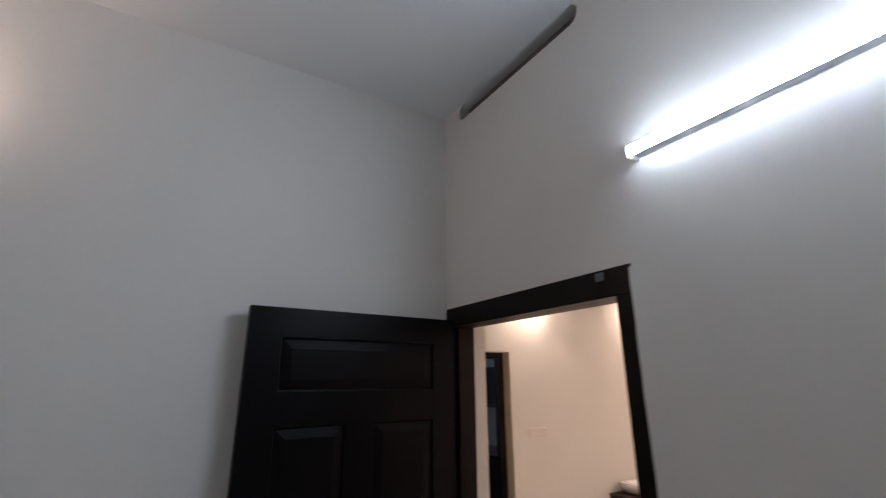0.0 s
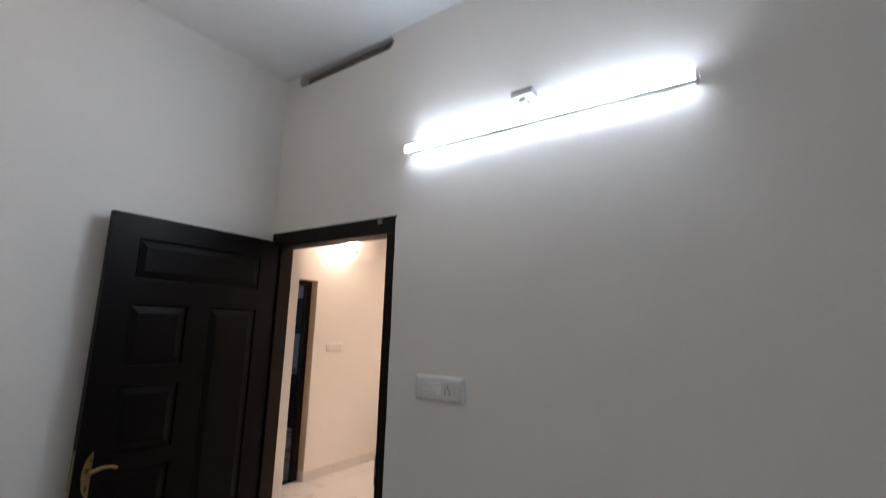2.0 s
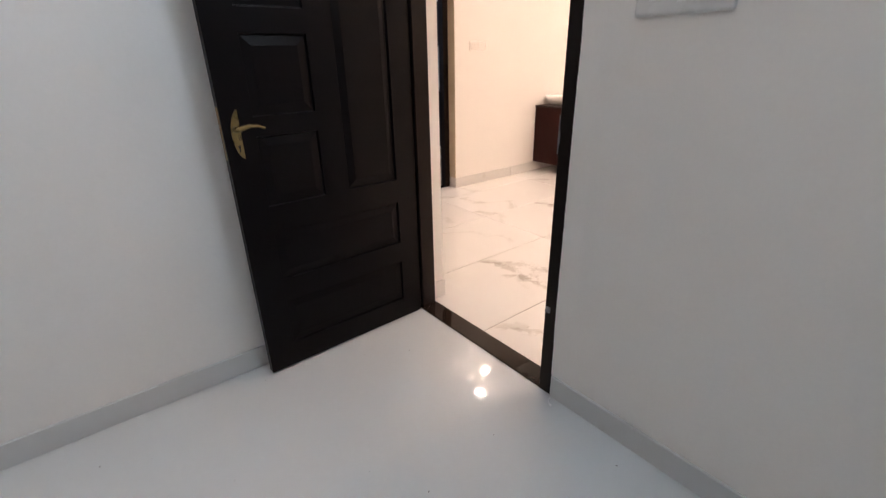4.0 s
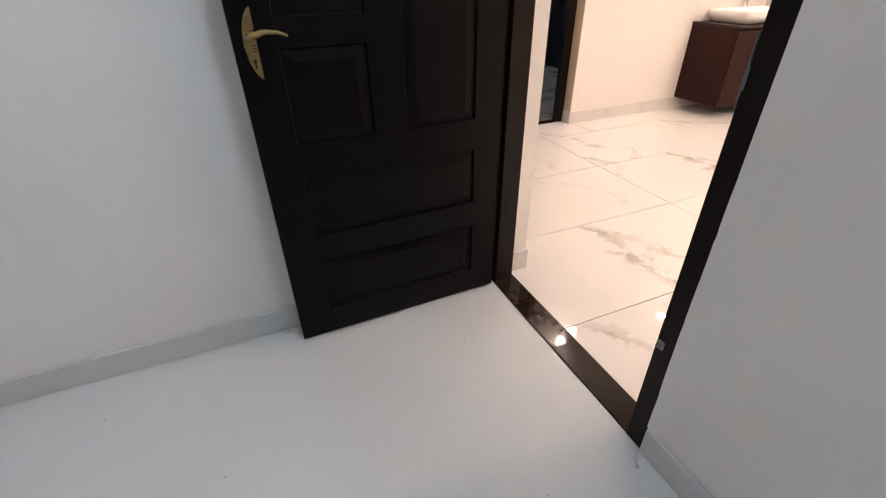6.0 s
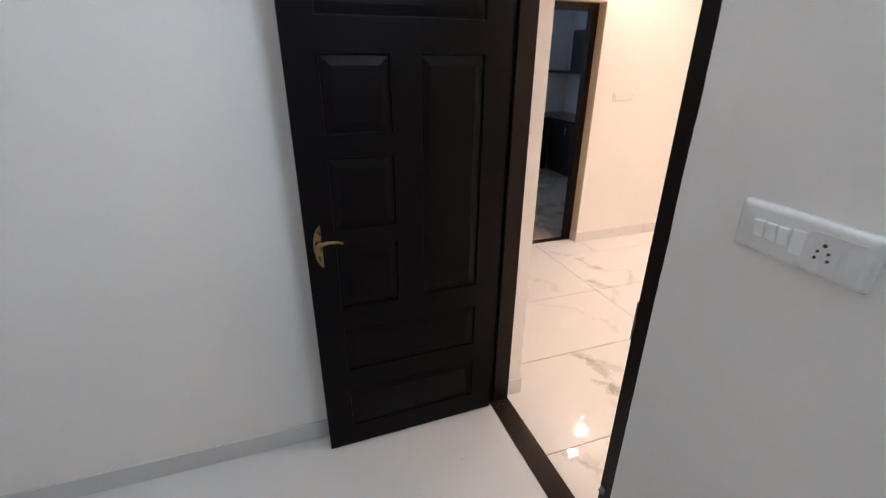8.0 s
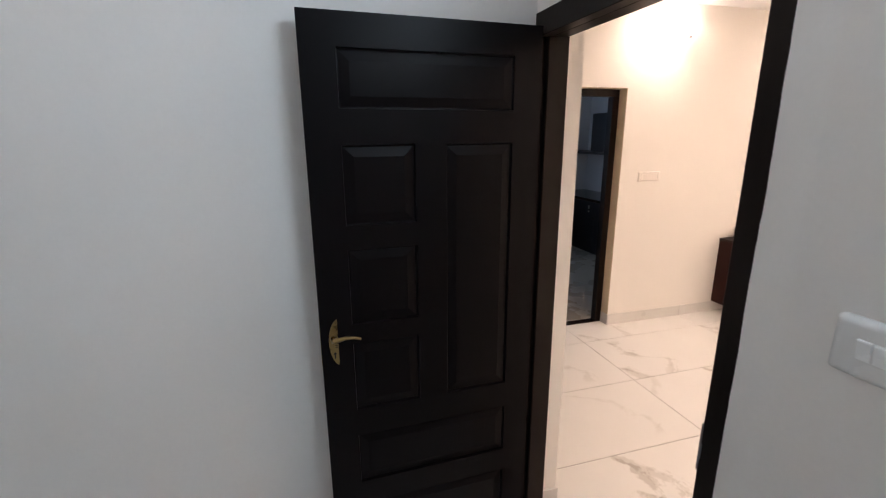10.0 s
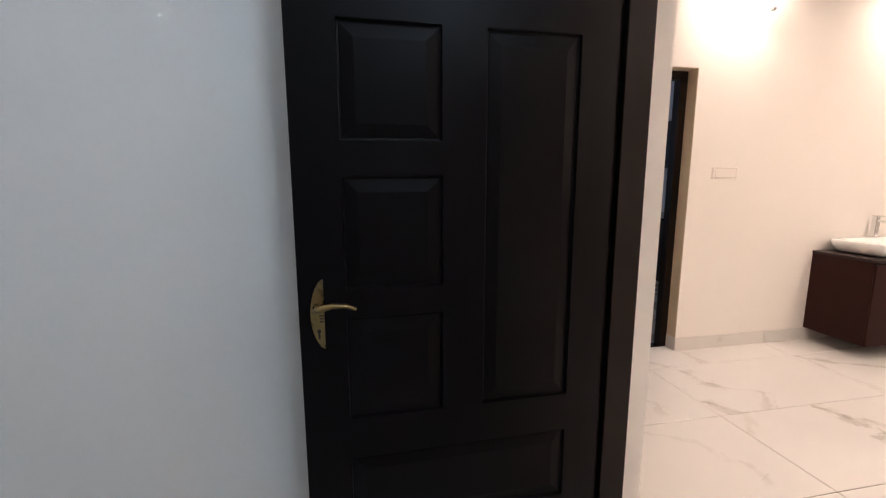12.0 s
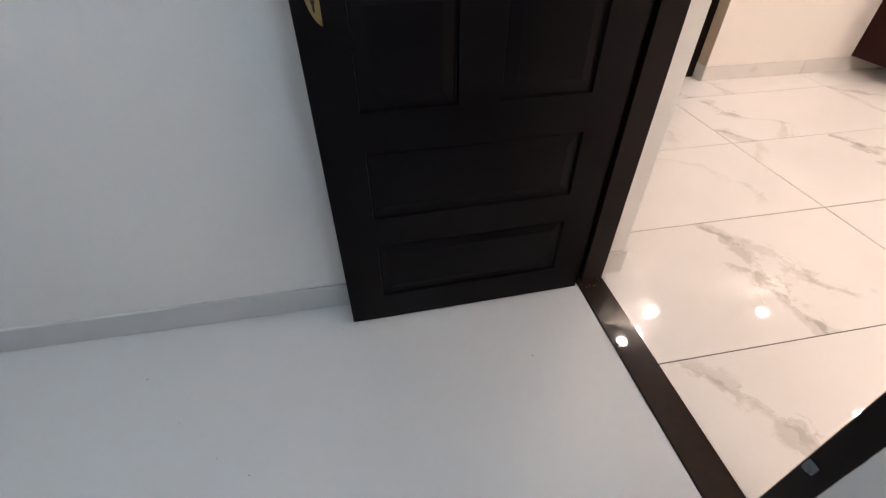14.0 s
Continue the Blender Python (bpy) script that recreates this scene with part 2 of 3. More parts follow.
def prism(bm, outline, axis, a, b):
    """Extrude a closed outline of 2D points along an axis from a to b."""
    def at(p, v):
        q = list(p)
        q.insert(axis, v)
        return q
    lo, hi = [bm.verts.new(at(p, a)) for p in outline], [bm.verts.new(at(p, b)) for p in outline]
    bm.faces.new(lo[::-1])
    bm.faces.new(hi)
    for i in range(len(lo)):
        j = (i + 1) % len(lo)
        bm.faces.new((lo[i], lo[j], hi[j], hi[i]))
    bmesh.ops.recalc_face_normals(bm, faces=bm.faces)
    return bm


def tube_along(bm, pts, radii, sides=12):
    """A round bar through the points, with a radius at each."""
    rings = []
    for i, p in enumerate(pts):
        p = Vector(p)
        d = (Vector(pts[min(i + 1, len(pts) - 1)]) - Vector(pts[max(i - 1, 0)])).normalized()
        u = d.orthogonal().normalized() if not rings else (rings[-1][1] - d * rings[-1][1].dot(d)).normalized()
        v = d.cross(u)
        rings.append(([bm.verts.new(p + radii[i] * (math.cos(a) * u + math.sin(a) * v)) for a in (2 * math.pi * k / sides for k in range(sides))], u))
    for (r, _), (q, _) in zip(rings, rings[1:]):
        for k in range(sides):
            bm.faces.new((r[k], r[(k + 1) % sides], q[(k + 1) % sides], q[k]))
    bm.faces.new(rings[0][0][::-1])
    bm.faces.new(rings[-1][0])
    bmesh.ops.recalc_face_normals(bm, faces=bm.faces)
    return bm


def disc(bm, centre, radius, depth, axis="Z", sides=24):
    turn = {"Z": Matrix(), "X": Matrix.Rotation(radians(90), 4, "Y"), "Y": Matrix.Rotation(radians(90), 4, "X")}[axis]
    bmesh.ops.create_cone(bm, cap_ends=True, segments=sides, radius1=radius, radius2=radius, depth=depth, matrix=Matrix.Translation(centre) @ turn)
    return bm


def mesh(name, bm, material, smooth=False):
    me = bpy.data.meshes.new(name)
    bm.to_mesh(me)
    bm.free()
    me.materials.append(material)
    if smooth:
        for p in me.polygons:
            p.use_smooth = True
        me.set_sharp_from_angle(angle=radians(40))
    return me


def solid(name, bm, material, label="", category="", kind="", group="", smooth=False, at=None):
    ob = new(name, mesh(name, bm, material, smooth))
    if at is not None:
        ob.matrix_basis = at
    return tagged(ob, label, category, group, kind)


def holder(name, at, label="", category="", kind="", group=""):
    ob = new(name)
    ob.matrix_basis = at
    ob.empty_display_size = 0.1
    return tagged(ob, label, category, group, kind)


def part(name, bm, material, parent, label="", smooth=False, at=None):
    ob = new(name, mesh(name, bm, material, smooth))
    ob.parent = parent
    if at is not None:
        ob.matrix_basis = at
    return tagged(ob, label)


# ---- plan ----
NORTH, SOUTH, WEST = 0.150, -3.3, -3.4     # room faces
TOP = 3.05                                 # room ceiling
WALL = 0.184                               # thickness of the door wall
HALL_N, HALL_E, HALL_S, HALL_TOP = 1.82, 3.74, -2.45, 2.71
FR_R, FR_L, FR_TOP = -0.785, 0.150, 2.10    # door frame, outer
DEPTH = 0.10                               # door frame, depth

# ---- room shell ----
solid("floor", boxes((WEST - 0.15, 0.0, SOUTH - 0.15, NORTH + 0.15, -0.12, 0.0)), FLOOR, "polished white vitrified floor of the empty room", "floor", "structure")
solid("ceiling", boxes((WEST - 0.15, WALL, SOUTH - 0.15, NORTH + 0.15, TOP, TOP + 0.12)), CEILING, "plain white painted ceiling of the room", "ceiling", "structure")
solid("wall_north", boxes((WEST - 0.15, 0.0, NORTH, NORTH + 0.15, 0.0, TOP)), PAINT, "plain cream painted wall behind the open door", "wall", "structure")
solid("wall_south", boxes((WEST - 0.15, 0.0, SOUTH - 0.15, SOUTH, 0.0, TOP)), PAINT, "plain cream painted wall of the room", "wall", "structure")
solid("wall_west", boxes((WEST - 0.15, WEST, SOUTH, NORTH, 0.0, TOP)), PAINT, "plain cream painted wall of the room", "wall", "structure")

# door wall with the doorway and a shallow slot under the ceiling
SLOT_L, SLOT_R, SLOT_B, SLOT_T = 0.03, -0.705, 2.968, TOP
rad = (SLOT_T - SLOT_B) / 2
bm = boxes((0.0, WALL, SOUTH - 0.15, FR_R, 0.0, SLOT_B), (0.0, WALL, FR_R, FR_L, FR_TOP, SLOT_B), (0.06, WALL, SOUTH - 0.15, NORTH + 0.15, SLOT_B, TOP))
for end, far, s in ((SLOT_R, SOUTH - 0.15, 1), (SLOT_L, NORTH + 0.15, -1)):
    arc = [(end + s * rad * (1 - math.sin(a)), SLOT_B + rad - rad * math.cos(a)) for a in (math.pi * k / 12 for k in range(13))]
    prism(bm, [(far, SLOT_B), *arc, (far, TOP)], 0, 0.0, 0.06)
box(bm, 0.0, WALL, FR_L, NORTH + 0.15, 0.0, SLOT_B)
solid("wall_east", bm, PAINT, "cream painted wall with the doorway and a tube light", "wall", "structure")
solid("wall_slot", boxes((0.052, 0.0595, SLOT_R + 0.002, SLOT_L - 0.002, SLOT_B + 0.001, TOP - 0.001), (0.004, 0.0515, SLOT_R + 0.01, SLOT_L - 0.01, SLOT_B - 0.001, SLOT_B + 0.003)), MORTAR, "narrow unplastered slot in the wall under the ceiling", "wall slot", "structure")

# uneven plaster lip along the frame edge
rnd = random.Random(3)
bm = bmesh.new()
rows, z, lap = [], 0.10, 0.001
while z < FR_TOP - 0.01:
    lap = min(0.0045, max(0.0004, lap + rnd.uniform(-0.0016, 0.0016)))
    rows.append([bm.verts.new(p) for p in ((-0.0003, FR_R - 0.070, z), (-0.0046, FR_R - 0.012, z), (-0.0052, FR_R + lap, z), (-0.0042, FR_R + lap, z))])
    z += rnd.uniform(0.018, 0.045)
for p, q in zip(rows, rows[1:]):
    for k in range(3):
        bm.faces.new((p[k], p[k + 1], q[k + 1], q[k]))
bmesh.ops.recalc_face_normals(bm, faces=bm.faces)
solid("trim_plaster", bm, PAINT, "uneven plaster lip beside the door frame", "plaster edge", "structure", smooth=True)

# skirting
base = holder("baseboard", pose(0, 0, 0), "pale grey tile skirting along the room walls", "skirting", "structure")
for x0, x1 in ((-3.38, -2.25), (-2.2485, -0.002)):
    part("tile", boxes((x0, x1, NORTH - 0.012, NORTH - 0.0005, 0.0005, 0.098), bevel=0.003), SKIRT, base)
for y0, y1 in ((-1.99, FR_R - 0.004), (-3.19, -1.992)):
    part("tile", boxes((-0.012, -0.0005, y0, y1, 0.0005, 0.098), bevel=0.003), SKIRT, base)

# ---- door frame, threshold and leaf ----
fr = holder("door_frame", pose(0, 0, 0), "dark brown lacquered wooden door frame set in the doorway", "door frame", "structure")
RB, ST = 0.055, 0.064     # rebate and stop, from the outer edge
part("jamb", boxes((-0.004, 0.04, FR_R, FR_R + RB, 0.0, FR_TOP - 0.08), (0.04, DEPTH, FR_R, FR_R + ST, 0.0, FR_TOP - 0.08), bevel=0.002), FRAMEWOOD, fr)
part("jamb", boxes((-0.004, 0.020, 0.112, FR_L, 0.0, FR_TOP - 0.08), (0.0202, DEPTH, 0.091, FR_L, 0.0, FR_TOP - 0.08), bevel=0.002), FRAMEWOOD, fr)
part("head", boxes((-0.004, 0.04, FR_R, FR_L, FR_TOP - 0.08, FR_TOP), (0.0405, DEPTH, FR_R, FR_L, FR_TOP - 0.0795, FR_TOP), bevel=0.002), FRAMEWOOD, fr)
catch = part("catch_plate", boxes((-0.0115, -0.0035, -0.699, -0.673, 2.068, 2.092), bevel=0.003, seg=2), ALU, fr, "small steel catch plate on the frame head", smooth=True)
keeper = part("bolt_keeper", boxes((-0.009, -0.003, -0.755, -0.735, 0.359, 0.384), (-0.016, -0.008, -0.751, -0.737, 0.364, 0.379), bevel=0.003, seg=2), ALU, fr, "small worn steel bolt keeper low on the jamb", smooth=True)
strike = part("strike_plate", boxes((-0.0065, 0.030, FR_R + RB - 0.001, FR_R + RB + 0.0016, 0.945, 1.065), (-0.0060, -0.0035, FR_R + RB - 0.005, FR_R + RB + 0.0022, 0.975, 1.015), bevel=0.0006), ALU, fr, "worn steel strike plate")
part("bolt_hole", boxes((0.008, 0.022, FR_R + RB + 0.0012, FR_R + RB + 0.0022, 0.975, 1.02)), BLACK, strike)
solid("door_sill", prism(bmesh.new(), [(0.001, -0.05), (0.001, 0.0048), (0.002, 0.0060), (DEPTH + 0.003, 0.0032), (DEPTH + 0.004, 0.0022), (DEPTH + 0.004, -0.05)], 1, FR_R + 0.056, 0.1115), GRANITE, "polished black granite sill in the doorway", "door sill", "structure")

LEAF_W, LEAF_T, LEAF_Z0, LEAF_Z1 = 0.800, 0.035, 0.010, 2.043
door = holder("door_1", pose(-0.011, 0.068, 0, 0, 0, 181.5), "dark brown panelled wooden door standing open beside the wall", "door", "structure")
PANELS = [(0.107, 0.693, 1.770, 1.945), (0.457, 0.693, 1.405, 1.662), (0.457, 0.693, 1.060, 1.325), (0.457, 0.693, 0.730, 0.990), (0.107, 0.350, 0.730, 1.662), (0.107, 0.693, 0.420, 0.622), (0.107, 0.693, 0.115, 0.320)]
stile = [(0.006, 0.107, LEAF_Z0, LEAF_Z1), (0.693, LEAF_W, LEAF_Z0, LEAF_Z1), (0.350, 0.457, 0.730, 1.662)]
rail = [(0.107, 0.693, 1.945, LEAF_Z1), (0.107, 0.693, 1.662, 1.770), (0.107, 0.693, 0.622, 0.730), (0.107, 0.693, 0.320, 0.420), (0.107, 0.693, LEAF_Z0, 0.115), (0.457, 0.693, 1.325, 1.405), (0.457, 0.693, 0.990, 1.060)]
for name, rows in (("stile", stile), ("rail", rail)):
    for u0, u1, z0, z1 in rows:
        part(name, boxes((u0, u1, -LEAF_T, 0.0, z0, z1)), DARKWOOD, door)


def panel_mesh(u0, u1, z0, z1):
    """A raised panel: a sunk bead at the edge, a broad bevel and a flat field, on both faces."""
    bm = bmesh.new()
    steps = ((0.0, -0.0005), (0.0022, -0.0088), (0.0062, -0.0098), (0.0085, -0.0088), (0.0340, -0.0036), (0.0370, -0.0030))
    for side in (1, -1):
        prev = None
        for inset, depth in steps:
            y = depth if side == 1 else -LEAF_T - depth
            ring = [bm.verts.new(p) for p in ((u0 + inset, y, z0 + inset), (u1 - inset, y, z0 + inset), (u1 - inset, y, z1 - inset), (u0 + inset, y, z1 - inset))]
            if prev:
                for k in range(4):
                    bm.faces.new((prev[k], prev[(k + 1) % 4], ring[(k + 1) % 4], ring[k]))
            prev = ring
        bm.faces.new(prev)
    bmesh.ops.recalc_face_normals(bm, faces=bm.faces)
    return bm


for row in PANELS:
    part("panel", panel_mesh(*row), DARKWOOD, door)
for z in (0.25, 1.03, 1.82):
    part("hinge", tube_along(bmesh.new(), [(-0.004, -0.040, z - 0.05), (-0.004, -0.040, z + 0.05)], [0.006, 0.006]), STEEL, door, "steel butt hinge")

# brass handle: half-moon plate with lever, keyhole and screws
PZ, PU = 1.005, 0.743


def plate_outline(grow=0.0):
    pts = []
    for k in range(19):
        a = radians(-90 + 180 * k / 18)
        pts.append((PU + (0.031 + grow) * math.cos(a) ** 1.25 if k not in (0, 18) else PU, PZ + (0.084 + grow) * math.sin(a)))
    return pts


for side in (1, -1):
    y0 = 0.0 if side == 1 else -LEAF_T
    bm = prism(bmesh.new(), plate_outline(), 1, y0, y0 + side * 0.004)
    plate = part("handle_plate", bm, BRASS, door, "half-moon antique brass handle plate")
    pts = [(PU + 0.017, y0 + side * 0.003, PZ + 0.019), (PU + 0.017, y0 + side * 0.030, PZ + 0.019), (PU + 0.012, y0 + side * 0.040, PZ + 0.022), (PU - 0.02, y0 + side * 0.045, PZ + 0.031), (PU - 0.050, y0 + side * 0.043, PZ + 0.028), (PU - 0.073, y0 + side * 0.040, PZ + 0.019)]
    part("lever", tube_along(bmesh.new(), pts, [0.010, 0.0085, 0.0085, 0.0062, 0.0048, 0.0040]), BRASS, plate, "curved brass lever", smooth=True)
    bm = disc(bmesh.new(), (PU + 0.013, y0 + side * 0.0042, PZ - 0.040), 0.0045, 0.001, "Y", 12)
    box(bm, PU + 0.0108, PU + 0.0152, *sorted((y0 + side * 0.0037, y0 + side * 0.0047)), PZ - 0.058, PZ - 0.042)
    part("keyhole", bm, BLACK, plate, "dark keyhole")
    for dz in (0.058, -0.068):
        part("screw", disc(bmesh.new(), (PU + 0.008, y0 + side * 0.0045, PZ + dz), 0.003, 0.0012, "Y", 10), BRASS, plate)
    for k in range(3):
        part("slot", boxes((PU + 0.001, PU + 0.011, *sorted((y0 + side * 0.0036, y0 + side * 0.0044)), PZ - 0.004 - 0.007 * k, PZ - 0.0015 - 0.007 * k)), BLACK, plate)
part("lock_edge", boxes((LEAF_W - 0.0005, LEAF_W + 0.0012, -0.028, -0.008, 0.92, 1.10)), BRASS, door, "brass lock face on the door edge")

# ---- lamps of the room ----
TY0, TY1, TZ = -2.005, -0.844, 2.386
tl = holder("tube_light", pose(0, (TY0 + TY1) / 2, TZ), "lit cool white LED tube light on the wall", "tube light")
half = (TY1 - TY0) / 2
part("base", boxes((-0.0425, -0.0405, -half, half, -0.0147, 0.0147), (-0.0403, -0.0005, -half, half, -0.008, 0.008)), PLASTIC, tl)
out = [(-0.0390 - 0.0135 * math.cos(a), 0.0185 * math.sin(a)) for a in (radians(-62 + 124 * k / 18) for k in range(19))]
part("diffuser", prism(bmesh.new(), out, 1, -half + 0.012, half - 0.012), TUBE_GLOW, tl, "glowing white diffuser")
for s in (-1, 1):
    part("end_cap", boxes((-0.0525, -0.0005, *sorted((s * (half - 0.0118), s * (half - 0.004))), -0.0175, 0.0175), bevel=0.003, seg=2), PLASTIC, tl)
part("edge_strip", boxes((-0.0464, -0.0440, -half + 0.012, half - 0.012, -0.0187, -0.0166)), ALU, tl, "grey aluminium edge strip")
rose = holder("wiring_box", pose(0, -1.424, 2.487), "small pale grey wiring box above the tube light", "wiring box")
part("body", boxes((-0.055, -0.0005, -0.045, 0.045, -0.012, 0.018), bevel=0.005, seg=2), GREYBOX, rose, smooth=True)
part("outlet", boxes((-0.045, -0.0005, -0.014, 0.014, -0.034, -0.0125), bevel=0.003), GREYBOX, rose)
part("cable", tube_along(bmesh.new(), [(-0.008, 0.0, -0.03), (-0.010, 0.004, -0.05), (-0.008, 0.002, -0.075)], [0.0025] * 3, 8), PLASTIC, rose, "short white cable")


def wall_lamp(at, glass, label):
    """Wall lamp: chrome bracket below, frosted glass bowl above; local -y points away from the wall."""
    h = holder("wall_lamp", at, label, "wall lamp")
    bm = bmesh.new()
    for side in (-1, 1):        # two fluted lobes that meet at the foot
        bmesh.ops.create_uvsphere(bm, u_segments=32, v_segments=14, radius=1, matrix=Matrix.LocRotScale((side * 0.026, -0.058, 0.004), Euler((0, radians(side * 24), 0)), (0.031, 0.040, 0.056)))
    for v in bm.verts:
        a = math.atan2(v.co.y + 0.058, v.co.x - math.copysign(0.026, v.co.x))
        v.co.x += 0.0022 * math.cos(a) * math.cos(8 * a)
        v.co.y += 0.0022 * math.sin(a) * math.cos(8 * a)
    part("shade", bm, glass, h, "glowing frosted glass shade in two fluted lobes", smooth=True)
    part("back_plate", boxes((-0.05, 0.05, -0.012, -0.0005, -0.04, 0.04), bevel=0.004, seg=2), CHROME, h)
    part("bracket", tube_along(bmesh.new(), [(0.0, -0.004, -0.035), (0.010, -0.030, -0.070), (0.028, -0.050, -0.078), (0.045, -0.055, -0.070)], [0.007, 0.008, 0.008, 0.006]), CHROME, h, "bent chrome bracket", smooth=True)
    part("lip", boxes((0.046, 0.084, -0.070, -0.040, -0.092, -0.064), bevel=0.010, seg=3), STEEL, h, "rounded steel lip below the shade", smooth=True)
    return h


wall_lamp(pose(-1.80, NORTH, 2.62), ROOM_GLOW, "lit warm wall lamp with a frosted glass shade")

# ---- switch boards ----
def board(at, wide, high, material, switches, sockets, blank, label, proud=0.011):
    """A modular switch board; local x runs along the wall, local -y points into the room."""
    h = holder("switch_board", at, label, "switch board")
    f = -proud
    bm = bmesh.new()
    rings = ((0.0, -0.0005, 0.006), (0.0, f + 0.009, 0.006), (0.002, f + 0.004, 0.006), (0.006, f + 0.001, 0.006), (0.011, f, 0.005))
    prev = None
    for inset, y, c in rings:
        a, b = wide / 2 - inset, high / 2 - inset
        ring = []
        for sx, sz, a0 in ((1, 1, 0), (-1, 1, 90), (-1, -1, 180), (1, -1, 270)):
            for k in range(5):
                t = radians(a0 + 90 * k / 4)
                ring.append(bm.verts.new((sx * (a - c) + c * math.cos(t), y, sz * (b - c) + c * math.sin(t))))
        if prev:
            for k in range(20):
                bm.faces.new((prev[k], prev[(k + 1) % 20], ring[(k + 1) % 20], ring[k]))
        else:
            bm.faces.new(ring)
        prev = ring
    bm.faces.new(prev[::-1])
    bmesh.ops.recalc_face_normals(bm, faces=bm.faces)
    part("cover_plate", bm, material, h, smooth=True)
    rows = [(r[0], r[1]) for r in (*switches, *sockets, *blank)]
    a, b, c = min(r[0] for r in rows) - 0.003, max(r[1] for r in rows) + 0.003, high * 0.40
    if material is IVORY:
        part("seam", boxes((a, b, f - 0.0003, f + 0.0005, -c, 0.0016 - c), (a, b, f - 0.0003, f + 0.0005, c - 0.0016, c), (a, a + 0.0016, f - 0.0002, f + 0.0005, -c, c), (b - 0.0016, b, f - 0.0002, f + 0.0005, -c, c)), SEAM, h, "thin shaded seam round the modules")
    for x0, x1, z0, z1, lift in switches:
        bm = bmesh.new()
        prism(bm, [(f + 0.0005, z0), (f - 0.0006, z0), (f - lift, z1 - 0.002), (f - lift + 0.0008, z1), (f + 0.0005, z1)], 0, x0 + 0.001, x1 - 0.001)
        part("switch", bm, PLASTIC if material is BOARD else material, h)
    for x0, x1 in sockets:
        s = part("socket", boxes((x0 + 0.001, x1 - 0.001, f - 0.0009, f + 0.0005, -0.030, 0.030), bevel=0.0004), material, h)
        c = (x0 + x1) / 2
        for dx, dz, rr in ((0, 0.013, 0.0036), (-0.0085, 0.001, 0.0027), (0.0085, 0.001, 0.0027), (-0.010, -0.011, 0.0029), (0.010, -0.011, 0.0029)):
            part("pin_hole", disc(bmesh.new(), (c + dx, f - 0.0011, dz - 0.003), rr, 0.0012, "Y", 12), BLACK, s, "black pin hole")
    for x0, x1 in blank:
        part("blank_plate", boxes((x0 + 0.001, x1 - 0.001, f - 0.0006, f + 0.0005, -0.030, 0.030), bevel=0.0003), material, h)
    return h


board(pose(0, -1.055, 1.367, 0, 0, -90), 0.230, 0.094, BOARD, ((-0.078, -0.0575, -0.014, 0.018, 0.006), (-0.0555, -0.035, -0.014, 0.018, 0.006), (-0.033, -0.0125, -0.014, 0.018, 0.006), (-0.010, 0.014, -0.022, 0.022, 0.0022)), ((0.018, 0.070),), ((0.072, 0.100),), "white switch board with four switches and a socket", 0.019)
board(pose(1.99, HALL_N, 1.339), 0.224, 0.084, IVORY, ((-0.085, -0.060, -0.022, 0.022, 0.0022), (-0.059, -0.034, -0.022, 0.022, 0.0022), (-0.033, -0.008, -0.022, 0.022, 0.0022), (-0.007, 0.018, -0.022, 0.022, 0.0022)), (), ((0.03, 0.085),), "ivory switch board on the hall wall", 0.0105)
board(pose(HALL_E, 1.655, 1.44, 0, 0, -90), 0.150, 0.084, IVORY, ((-0.050, -0.026, -0.022, 0.022, 0.0045), (-0.025, -0.001, -0.022, 0.022, 0.0045)), ((0.004, 0.052),), (), "ivory switch board beside the wash basin")

# ---- hall shell ----
solid("hall_subfloor", boxes((DEPTH + 0.004, HALL_E, HALL_S, HALL_N + 0.15, -0.12, -0.0025)), GROUT, "grey grout bed under the hall tiles", "floor", "structure")
solid("hall_ceiling", boxes((WALL, HALL_E, HALL_S, HALL_N, HALL_TOP, HALL_TOP + 0.12)), CEILING, "white false ceiling of the hall with downlights", "ceiling", "structure")
KO_L, KO_R, KO_T = 0.79, 1.70, 2.055
solid("hall_wall_north", boxes((WALL - 0.16, KO_L, HALL_N, HALL_N + 0.15, 0.0, HALL_TOP + 0.12), (KO_R, HALL_E + 0.15, HALL_N, HALL_N + 0.15, 0.0, HALL_TOP + 0.12), (KO_L, KO_R, HALL_N, HALL_N + 0.15, KO_T, HALL_TOP + 0.12)), HALL_PAINT, "cream hall wall with an open kitchen doorway", "wall", "structure")
solid("hall_wall_west", boxes((0.0, WALL, NORTH + 0.15, HALL_N, 0.0, HALL_TOP + 0.12)), HALL_PAINT, "cream painted hall wall", "wall", "structure")
solid("hall_wall_east", boxes((HALL_E, HALL_E + 0.15, HALL_S, HALL_N, 0.0, HALL_TOP + 0.12)), HALL_PAINT, "cream painted hall wall", "wall", "structure")
solid("hall_wall_south", boxes((WALL, HALL_E + 0.15, HALL_S - 0.15, HALL_S, 0.0, HALL_TOP + 0.12)), HALL_PAINT, "cream painted hall wall", "wall", "structure")
hb = holder("hall_baseboard", pose(0, 0, 0), "pale grey tile skirting along the hall walls", "skirting", "structure")
for x0, x1 in ((KO_R - 0.0, 2.495), (2.4975, HALL_E - 0.001)):
    part("tile", boxes((x0, x1, HALL_N - 0.011, HALL_N - 0.0005, -0.001, 0.100), bevel=0.0015), HALL_SKIRT, hb)
part("tile", boxes((KO_R - 0.010, KO_R - 0.0005, HALL_N - 0.010, HALL_N + 0.092, -0.001, 0.100), bevel=0.0015), HALL_SKIRT, hb)
